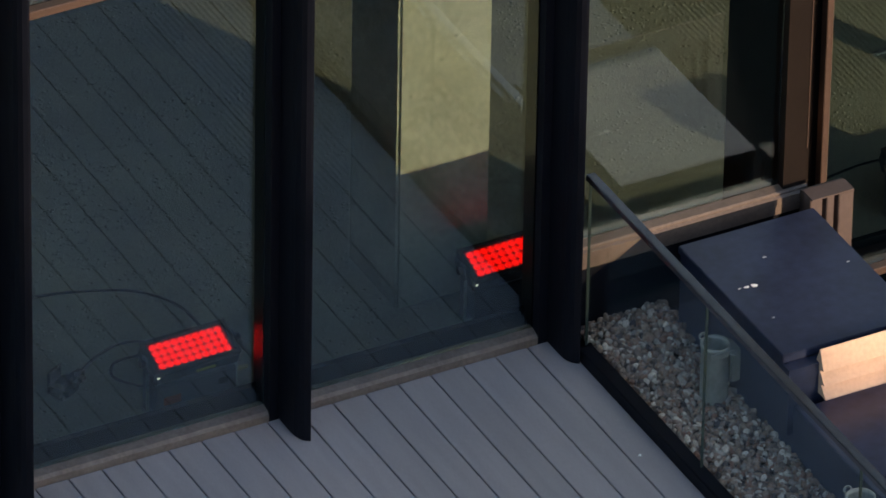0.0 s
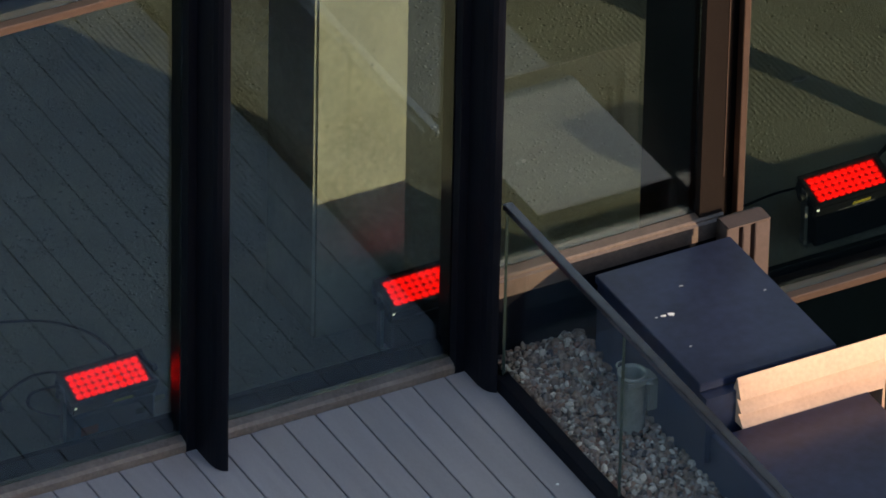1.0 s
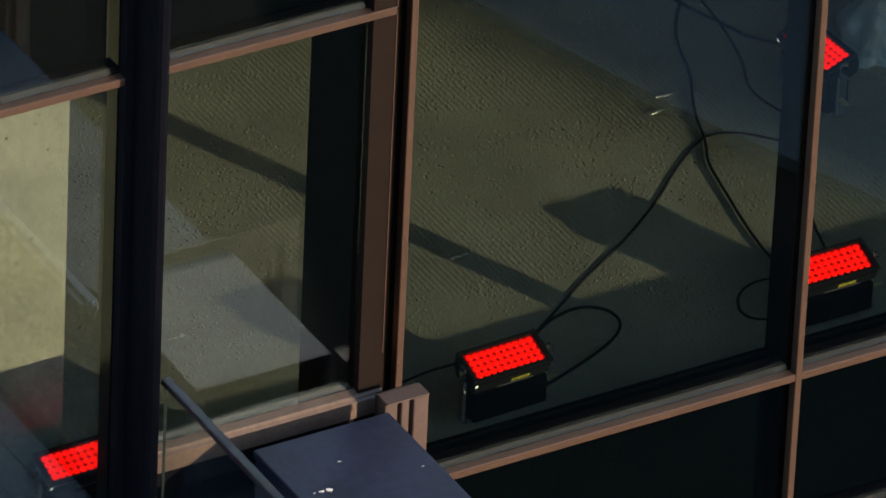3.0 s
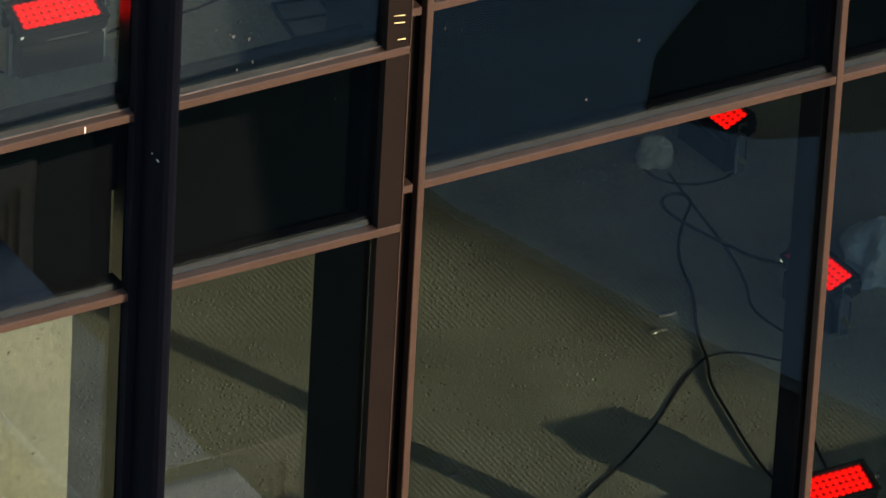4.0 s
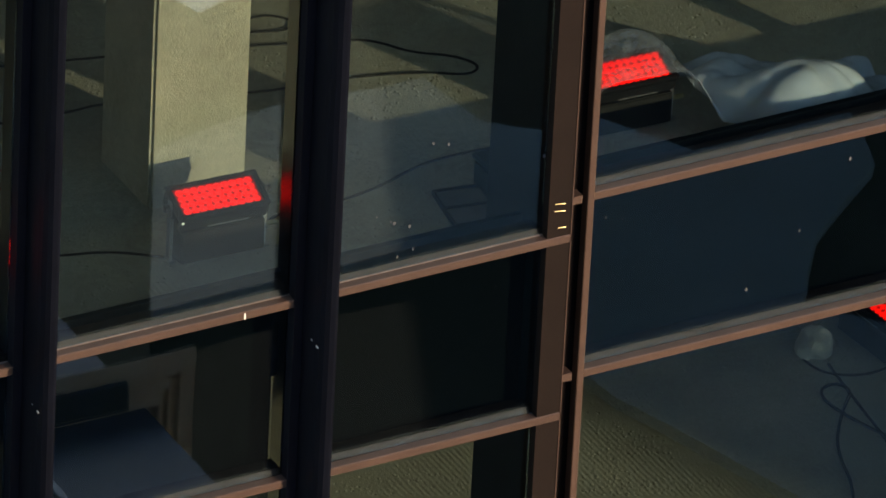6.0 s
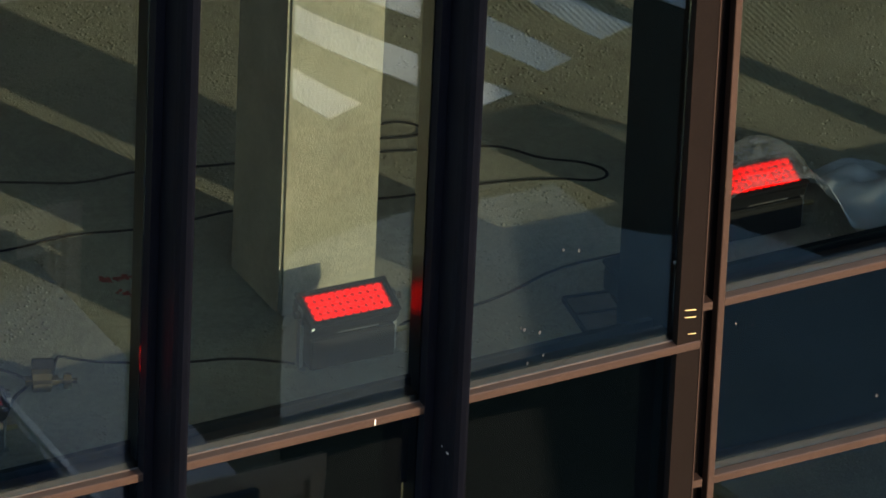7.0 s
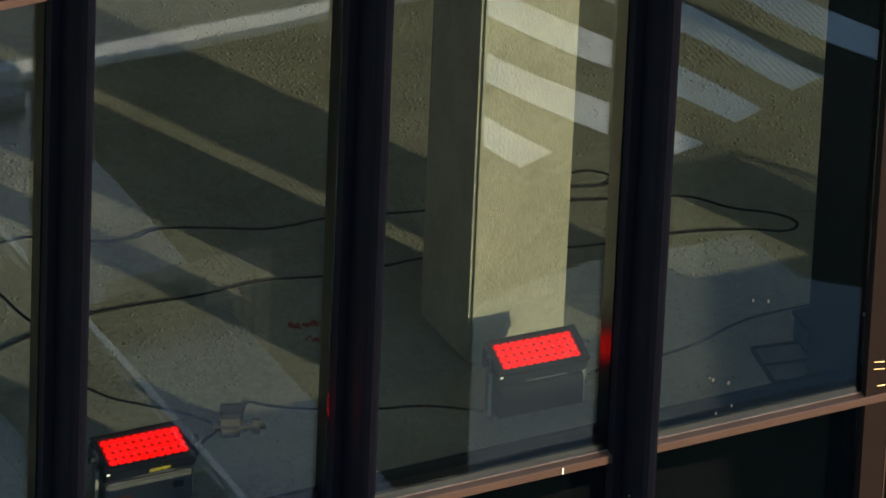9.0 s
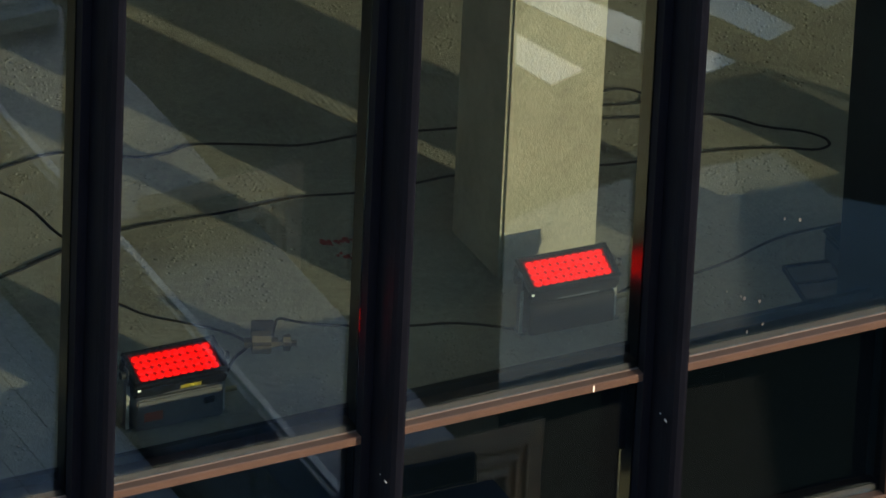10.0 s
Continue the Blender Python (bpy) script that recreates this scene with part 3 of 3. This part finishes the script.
# ---- red wash lights ----
def wash_light(x, y, z, turn, tilt=20, grey=False, mark=True, label="black LED wash light glowing red, standing on concrete"):
    top = empty("wash_light", label, "stage light", "red wash lights")
    top.matrix_world = pose(x + DX, y + DY, z, 0, 0, turn)
    head = part("head", box(bmesh.new(), -0.2, 0.2, -0.090, 0.090, -0.075, 0, 0.012), BLACK, top)
    head.matrix_basis = pose(0, -0.004, 0.254, tilt)
    for dims in ((-0.2, 0.2, 0.070, 0.090, 0.0002, 0.012), (-0.2, 0.2, -0.090, -0.070, 0.0002, 0.012), (-0.2, -0.177, -0.0698, 0.0698, 0.0002, 0.012), (0.177, 0.2, -0.0698, 0.0698, 0.0002, 0.012)):
        boxed("bezel", BLACK, dims, head, bevel=0.003)
    bm = bmesh.new()
    for i in range(10):
        for j in range(4):
            bmesh.ops.create_uvsphere(bm, u_segments=12, v_segments=6, radius=0.0173, matrix=Matrix.Translation((-0.1512 + 0.0336 * i, -0.0495 + 0.033 * j, 0.001)) @ Matrix.Diagonal((0.98, 0.96, 0.5, 1)))
    boxed("lens_plate", REDPLATE, (-0.176, 0.176, -0.0695, 0.0695, 0.0004, 0.0016), head, "glowing red diffuser plate")
    part("lens_array", bm, RED, head, "four rows of ten glowing red lenses", True)
    for k in range(9):
        boxed("cooling_fin", BLACK, (-0.18 + 0.045 * k - 0.003, -0.18 + 0.045 * k + 0.003, -0.075, 0.075, -0.100, -0.0755), head)
    for sx in (-1, 1):
        bm = box(bmesh.new(), sx * 0.206 - 0.003, sx * 0.206 + 0.003, -0.022, 0.022, 0.0, 0.270, 0.0015)
        part("yoke_leg", bm, GREY, top, "grey metal yoke leg")
        bm = bmesh.new()
        bmesh.ops.create_cone(bm, cap_ends=True, segments=14, radius1=0.018, radius2=0.015, depth=0.022, matrix=Matrix.Translation((sx * 0.221, 0, 0.240)) @ Matrix.Rotation(radians(90), 4, "Y"))
        part("knob", bm, BLACK, top, "black clamping knob")
        boxed("leg_edge", LEGS, (sx * 0.206 - 0.009, sx * 0.206 + 0.005, -0.0265, -0.0222, 0.004, 0.20), top, "pale strip along the leg edge")
    boxed("yoke_base", GREY, (-0.203, 0.203, -0.022, 0.022, 0.0, 0.006), top)
    boxed("driver_box", GREY if grey else BLACK, (-0.185, 0.185, -0.07, 0.055, 0.008, 0.15), top, "grey driver box" if grey else "black driver box", 0.006)
    if grey:
        boxed("sticker", ORANGE, (-0.155, -0.075, -0.0715, -0.0698, 0.05, 0.09), top, "orange-red sticker")
        boxed("socket", BLACK, (0.10, 0.145, -0.0715, -0.0698, 0.08, 0.11), top)
    boxed("indicator", INDICATOR, (-0.192, -0.180, -0.092, -0.0902, -0.022, -0.010), head, "small lit indicator")
    boxed("handle_slot", GREY, (-0.07, 0.11, -0.092, -0.0902, -0.066, -0.058), head, "grey slot edge")
    for sx in (-1, 1):
        boxed("foot_plate", ZINC, (sx * 0.206 - 0.012, sx * 0.206 + 0.012, -0.045, 0.03, 0.0002, 0.005), top)
    if mark:
        lab = boxed("sticker", YELLOW, (-0.005, 0.085, -0.092, -0.0902, -0.05, -0.032), head, "small yellow label strip")
    bm = bmesh.new()
    bmesh.ops.create_cone(bm, cap_ends=True, segments=12, radius1=0.013, radius2=0.010, depth=0.06, matrix=Matrix.Translation((0.235, -0.01, 0.085)) @ Matrix.Rotation(radians(90), 4, "Y"))
    part("connector", bm, BRASS, top, "brass-coloured cable connector")
    return top


wash_light(1.124, 0.484, F2, -3, mark=False)
wash_light(-0.642, 0.426, F2, -1.5, grey=True, label="LED wash light glowing red above a grey driver box")
wash_light(-0.050, 0.678, F1, 0.5, grey=True, label="LED wash light glowing red above a grey driver box")
wash_light(1.454, 0.70, F1, 1, mark=False, label="LED wash light glowing red in front of a column")
wash_light(3.446, 0.582, F1, 1.7)
wash_light(5.099, 0.588, F1, 0)
wash_light(3.130, 0.700, F2, -2, mark=False, label="LED wash light glowing red under clear plastic wrap")
wash_light(6.27, 3.57, F1, -84, mark=False, label="LED wash light glowing red, deep in the room")
wash_light(5.985, 2.16, F1, -86, mark=False, label="LED wash light glowing red, deep in the room")

# ---- cables on the floors ----
R = 0.0075


def lay(points, z, label="black rubber power cable lying on the floor"):
    cable("power_cable", [(x + DX, y + DY, z - 0.1 * R) for x, y in points], R, RUBBER, label)


lay([(-1.1, 2.36), (-0.75, 2.40), (-0.45, 2.48), (-0.25, 2.51), (-0.13, 2.48), (0.05, 2.35), (0.21, 2.31), (0.32, 2.37), (0.57, 2.26), (0.76, 2.16), (1.04, 2.17), (1.28, 2.09), (1.42, 2.06), (2.02, 1.90), (2.16, 1.85), (2.45, 1.77), (2.53, 1.70), (2.60, 1.58), (2.76, 1.48), (2.82, 1.36), (2.73, 1.31), (2.59, 1.41), (2.27, 1.50), (1.99, 1.52), (1.84, 1.55), (1.24, 1.72), (1.08, 1.71), (0.83, 1.72), (0.54, 1.81), (0.25, 1.79), (-0.18, 1.84), (-0.42, 1.80), (-0.70, 1.72)], F2)
lay([(1.9, 2.06), (2.09, 1.99), (2.22, 1.95), (2.28, 2.01), (2.22, 2.09), (2.15, 2.11), (2.05, 2.10)], F2)
lay([(0.91, 0.51), (0.83, 0.58), (0.69, 0.66), (0.54, 0.69), (0.37, 0.76), (0.20, 0.84), (0.11, 0.91), (0.07, 0.96), (0.03, 0.91), (-0.05, 0.78)], F2)
lay([(-0.12, 0.79), (-0.13, 0.86), (-0.19, 0.96), (-0.32, 1.09), (-0.41, 1.17), (-0.46, 1.26), (-0.54, 1.43)], F2)
lay([(-0.34, 0.60), (-0.24, 0.74), (-0.16, 0.78), (-0.10, 0.83)], F2)
lay([(1.35, 0.50), (1.42, 0.62), (1.55, 0.63), (1.77, 0.62), (1.98, 0.66), (2.15, 0.73), (2.30, 0.76), (2.58, 0.75), (2.69, 0.72), (3.0, 0.8)], F2)
lay([(-0.70, 2.6), (-0.54, 2.27), (-0.49, 2.14), (-0.48, 1.89), (-0.43, 1.79), (-0.63, 1.73), (-0.80, 1.67), (-1.1, 1.62)], F2)
lay([(3.62, 0.80), (3.84, 1.00), (4.01, 1.11), (4.28, 1.30), (4.59, 1.48), (4.90, 1.71), (5.08, 1.88), (5.27, 2.02), (5.36, 2.07), (5.50, 2.04), (5.64, 1.88), (5.75, 1.77)], F1)
lay([(5.99, 3.50), (5.96, 3.29), (5.93, 3.06), (5.90, 2.81), (5.83, 2.52), (5.73, 2.33), (5.76, 2.09), (5.84, 1.88)], F1)
lay([(6.07, 2.57), (5.96, 2.67), (5.92, 2.80), (5.84, 3.02), (5.80, 3.20), (5.83, 3.31), (5.93, 3.33), (5.97, 3.24), (5.84, 3.11), (5.69, 2.91), (5.61, 2.73), (5.56, 2.54), (5.40, 2.25), (5.33, 2.02), (5.24, 1.86), (5.19, 1.62), (5.12, 1.30), (5.09, 1.07), (5.09, 0.82)], F1 + 0.012)
lay([(5.91, 3.67), (5.89, 3.49), (6.02, 3.36), (6.21, 3.34), (6.31, 3.40)], F1)
lay([(3.75, 0.9), (3.87, 1.03), (4.12, 1.12), (4.25, 1.03), (4.24, 0.89), (4.09, 0.78), (3.84, 0.68), (3.66, 0.62)], F1 + 0.006)
lay([(3.46, 0.95), (3.36, 0.96), (3.25, 0.95), (3.15, 0.93), (3.01, 0.92), (2.7, 0.95)], F1)
lay([(5.13, 0.89), (5.00, 0.95), (4.85, 0.92), (4.76, 0.80), (4.76, 0.70), (4.84, 0.65), (4.97, 0.63)], F1)
lay([(5.46, 1.34), (5.42, 1.24), (5.36, 1.05), (5.3, 0.8)], F1)
lay([(-0.39, 1.64), (-0.27, 1.63), (-0.08, 1.57), (0.08, 1.50), (0.19, 1.37), (0.23, 1.21), (0.21, 1.0), (0.16, 0.82)], F1)
lay([(0.06, 1.02), (-0.03, 1.13), (-0.14, 1.17), (-0.27, 1.12), (-0.39, 1.04), (-0.49, 0.95)], F1)
lay([(-0.04, 1.03), (-0.19, 1.07), (-0.27, 1.00), (-0.27, 0.91), (-0.18, 0.83)], F1)


def plug_block(x, y, z, turn):
    top = empty("cable_coupling", "olive-brown rubber cable coupling lying on the floor", "coupling", "cable couplings")
    top.matrix_world = pose(x + DX, y + DY, z, 0, 0, turn)
    boxed("shell", COUPLING, (-0.085, 0.05, -0.05, 0.05, 0.001, 0.085), top, bevel=0.03)
    boxed("plug", COUPLING, (0.046, 0.125, -0.034, 0.034, 0.004, 0.07), top, bevel=0.025)
    boxed("cover_flap", RUBBER, (-0.055, 0.035, 0.046, 0.060, 0.01, 0.115), top, bevel=0.004)


plug_block(-0.09, 0.74, F2, -20)
plug_block(-0.50, 0.93, F1, 30)

# red marking paint sprayed on the upper floor
bm = bmesh.new()
rng = random.Random(3)
for k in range(70):
    a = rng.uniform(0, 1)
    px, py = (0.47 + 0.16 * a, 1.42 - 0.03 * a) if k < 28 else ((0.50 + 0.10 * a, 1.32 - 0.1 * a) if k < 48 else (0.63 - 0.12 * a, 1.38 - 0.27 * a))
    px, py, r = px + DX + rng.gauss(0, 0.012), py + DY + rng.gauss(0, 0.012), rng.uniform(0.006, 0.016)
    c = [bm.verts.new((px + r * rng.uniform(0.6, 1.2) * math.cos(2 * math.pi * i / 7), py + r * rng.uniform(0.6, 1.2) * math.sin(2 * math.pi * i / 7), F2 + 0.0016 + 0.00004 * k)) for i in range(7)]
    bm.faces.new(c)
setting(part("floor_marking", bm, REDPAINT), "faded red sprayed marking on the screed", "marking")

# crumpled bags and plastic wrap
def crumpled(name, mat, x, y, z, size, seed, label, category):
    bm = bmesh.new()
    bmesh.ops.create_icosphere(bm, subdivisions=4, radius=1)
    for v in bm.verts:
        p = v.co.copy()
        k = 1 + 0.35 * noise.noise(p * 1.6 + Vector((seed, 0, 0))) + 0.20 * abs(noise.noise(p * 3 + Vector((0, seed, 0))))
        v.co = Vector((p.x * size[0] * k, p.y * size[1] * k, max(p.z * k, -0.55) * size[2] + 0.55 * size[2]))
    ob = part(name, bm, mat)
    ob.location = (x + DX, y + DY, z + 0.001)
    return tagged(ob, label, category)


# blue in both plastics' colours stands in for reflected sky
WRAP = material("milky_plastic_sky_blue", (0.74, 0.83, 1.0), 0.10, scale=6, vary=0.1, bump=0.4, bump_scale=9)
WRAP.node_tree.nodes["Principled BSDF"].inputs["Alpha"].default_value = 0.85
FILM = material("clear_film_sky_blue", (0.75, 0.80, 1.0), 0.08, scale=6, vary=0.1, bump=0.4, bump_scale=9)
FILM.node_tree.nodes["Principled BSDF"].inputs["Alpha"].default_value = 0.30
crumpled("paper_bag", BAGPAPER, 5.98, 3.62, F1, (0.085, 0.075, 0.08), 5, "crumpled white paper bag on the floor", "bag")


def draped_sheet():
    """Thin milky film thrown over a lamp's head; its long folds along the floor stand in for mirrored pale shapes."""
    nx, ny = 120, 60
    verts, faces = [], []
    for i in range(nx + 1):
        x = 3.02 + 1.40 * i / nx
        over = max(0.0, 1 - abs((x - 3.28) / 0.36) ** 4)
        out = min(1, max(0, (x - 3.50) / 0.30))
        front = 0.80 - 0.30 * out * out * (3 - 2 * out) + 0.04 * noise.noise((x * 3.1, 0.0, 3.0))
        rear = 1.28 + 0.10 * noise.noise((x * 2.3, 4.0, 1.0)) - 0.35 * max(0, (x - 4.0) / 0.4)
        for j in range(ny + 1):
            y = front + (rear - front) * j / ny
            lamp = over * 0.335 * max(0.0, 1 - abs((y - 0.98) / 0.31) ** 6)
            trail = 0.27 * math.exp(-((x - 3.98) / 0.30) ** 2 - ((y - 0.70) / 0.22) ** 2) + 0.12 * math.exp(-((x - 3.68) / 0.16) ** 2 - ((y - 0.98) / 0.16) ** 2)
            fold = abs(noise.noise((x * 3.0 + y * 2.0, y * 4.0 - x, 7.0))) * 0.11 + abs(noise.noise((x * 7.0, y * 6.0 + x * 3.0, 2.0))) * 0.04
            z = max(lamp, trail) + fold * (0.45 if lamp > 0.1 else 1.0)
            verts.append((x + 0.02 * noise.noise((x * 5, y * 5, 0)), y, F2 + 0.003 + z))
    for i in range(nx):
        for j in range(ny):
            k = i * (ny + 1) + j
            faces.append((k, k + ny + 1, k + ny + 2, k + 1))
    me = bpy.data.meshes.new("plastic_wrap")
    me.from_pydata(verts, [], faces)
    me.materials.append(FILM), me.materials.append(WRAP)
    for p in me.polygons:
        p.use_smooth = True
        p.material_index = 1 if p.center.x + 0.1 * noise.noise(p.center * 6) > 3.56 else 0
    tagged(new("plastic_wrap", me), "milky plastic over a lamp, trailing part standing for reflections", "plastic sheet")


draped_sheet()
crumpled("plastic_wrap", WRAP, 6.41, 2.33, F1, (0.16, 0.15, 0.18), 21, "crumpled milky plastic wrap on the floor", "plastic sheet")
# flat shiny scraps added where only glints are mirrored in the pane
for x, y in ((5.25, 2.34), (5.365, 2.445), (3.855, 1.695)):
    crumpled("foil_scrap", GLINT, x, y, F1, (0.05, 0.016, 0.006), x * 7, "small shiny scrap standing in for a mirrored glint", "scrap")
# a flat off-cut of board, a dark crate and three brass glint rods by the jamb
CARD = material("grey_brown_board", (0.22, 0.20, 0.17), 0.8, scale=9, vary=0.25)
CRATE = material("dark_teal_plastic", (0.010, 0.028, 0.034), 0.45, scale=8, vary=0.2)
board = empty("board_offcut", "flat grey-brown board off-cut with a dark rim on the floor", "board", at=(2.375, 0.645, F2))
board.rotation_euler.z = radians(-9)
boxed("sheet", CARD, (-0.095, 0.095, -0.135, 0.135, 0.001, 0.016), board, bevel=0.002)
for dims in ((-0.105, -0.0955, -0.145, 0.145, 0.001, 0.024), (0.0955, 0.105, -0.145, 0.145, 0.001, 0.024), (-0.095, 0.095, 0.1355, 0.145, 0.001, 0.024), (-0.095, 0.095, -0.145, -0.1355, 0.001, 0.024), (-0.095, 0.095, -0.006, 0.006, 0.0165, 0.022)):
    boxed("rim", BLACK, dims, board, "dark rim strip")
crate = empty("plastic_crate", "small dark teal plastic crate on the floor beside the jamb", "crate", at=(2.58, 0.70, F2))
boxed("body", CRATE, (-0.09, 0.09, -0.12, 0.12, 0.001, 0.12), crate, bevel=0.012)
boxed("lid", CRATE, (-0.097, 0.097, -0.127, 0.127, 0.121, 0.145), crate, bevel=0.008)
# thin rods added in the shape of sun glints
for x0, x1, z0, z1 in ((2.405, 2.452, 3.285, 3.278), (2.405, 2.455, 3.252, 3.244), (2.425, 2.460, 3.170, 3.167)):
    bm = bmesh.new()
    bmesh.ops.create_cone(bm, cap_ends=True, segments=10, radius1=0.0014, radius2=0.0026, depth=x1 - x0, matrix=Matrix.Translation(((x0 + x1) / 2, -0.0015, (z0 + z1) / 2)) @ Matrix.Rotation(math.atan2(x1 - x0, z1 - z0), 4, "Y"))
    clip = part("glazing_clip", bm, BRASS)
    setting(clip, "thin brass rod across the jamb, put there as a glint", "clip", "glazing clips")

# ---- the street, seen mirrored in the glass ----
along, across = Vector((0.371, 0.928, 0)), Vector((0.928, -0.371, 0))
crossing = empty("crossing", "white zebra crossing painted on the street", "crossing", "", "structure")
for k, end in enumerate((-38.05, -38.17, -37.88, -38.2, -38.5, -38.6, -38.75, -38.85)):
    c = 33.22 + 0.93 * k
    q = []
    for w, far in ((-0.21, True), (-0.21, False), (0.21, False), (0.21, True)):
        p = across * (c + w)
        a = (end - 0.25 * w - p.y) / along.y - (4.5 if far else 0)
        q.append(p + along * a)
    bm = bmesh.new()
    top = [bm.verts.new((p.x, p.y, G + 0.012)) for p in q]
    low = [bm.verts.new((p.x, p.y, G + 0.001)) for p in q]
    bm.faces.new(top), bm.faces.new(low[::-1])
    for i in range(4):
        bm.faces.new((top[i], low[i], low[(i + 1) % 4], top[(i + 1) % 4]))
    bmesh.ops.recalc_face_normals(bm, faces=bm.faces)
    part("stripe", bm, WHITE, crossing)


beside = [(8.4, -35.5), (18.5, -35.6), (21.0, -36.2), (22.35, -36.1), (22.5, -35.2), (23.3, -34.7), (23.9, -33.6), (8.4, -33.6)]
setting(part("pavement", prism(bmesh.new(), beside, "z", G + 0.001, G + 0.12), LIGHTPAVE), "pale granite pavement beside the street", "pavement")
forecourt = [(22.2, -33.595), (25.5, -33.595), (25.3, -32.8), (24.2, -31.9), (23.5, -31.0), (24.2, -30.2), (27.0, -29.3), (27.0, -22.0), (24.2, -22.0), (21.34, -30.35), (21.25, -31.1)]
setting(part("pavement", prism(bmesh.new(), forecourt, "z", G + 0.001, G + 0.12), PAVING), "grey granite forecourt beside the street", "pavement")
# a low flat-roofed building across the street, and an unseen tall block added behind it to shade the terrace
low = empty("neighbour_building", "low dark-rendered building with a pale roof coping", "building", "neighbours", "structure")
boxed("wall", DARKWALL, (-60, 11.23, -30, -20, G, -7.151), low)
for dims in ((-60, 11.23, -20.14, -20.0, -7.15, -6.96), (11.09, 11.23, -30, -20.141, -7.15, -6.96)):
    boxed("parapet_wall", DARKWALL, dims, low)
boxed("roof", PAVING, (-60, 10.98, -30, -20.2, -7.149, -7.10), low, "blue-grey roof felt")
boxed("coping", COPING, (-60, 11.25, -20.15, -19.98, -6.959, -6.90), low, "pale metal coping", 0.012)
boxed("coping", COPING, (11.07, 11.25, -30, -20.151, -6.959, -6.90), low, "pale metal coping", 0.012)
for k in range(14):
    boxed("wall_joint", BLACK, (10.2 - 1.45 * k, 10.225 - 1.45 * k, -20.0, -19.994, G, -7.16), low, "thin dark joint between wall panels")
# made-up blocks out of view, sized for their shadows; the gap passes sun
tall = empty("neighbour_building", "unseen tall block added to shade the terrace, one storey open", "building", "neighbours", "structure")
boxed("base", FACADE, (-60, 20.8, -54, -44, G, -4.6), tall)
for k in range(12):
    boxed("pillar", FACADE, (13.0 - 6 * k, 13.5 - 6 * k, -49.3, -48.7, -4.6, 4.2), tall, "slim pillar in the added open storey")
boxed("upper_storeys", FACADE, (-60, 20.1, -54, -44, 4.2, 11.63), tall)
boxed("tower", FACADE, (29.47, 45, -54, -44, G, 18.0), tall, "unseen taller block added to shade the rooms on the right")
boxed("wing", FACADE, (20.101, 20.8, -54, -44, 4.2, 10.55), tall, "unseen lower block added to shade the parapet panels")
boxed("roof", BED, (-60.1, 20.1, -54, -43.9, 11.631, 11.74), tall)
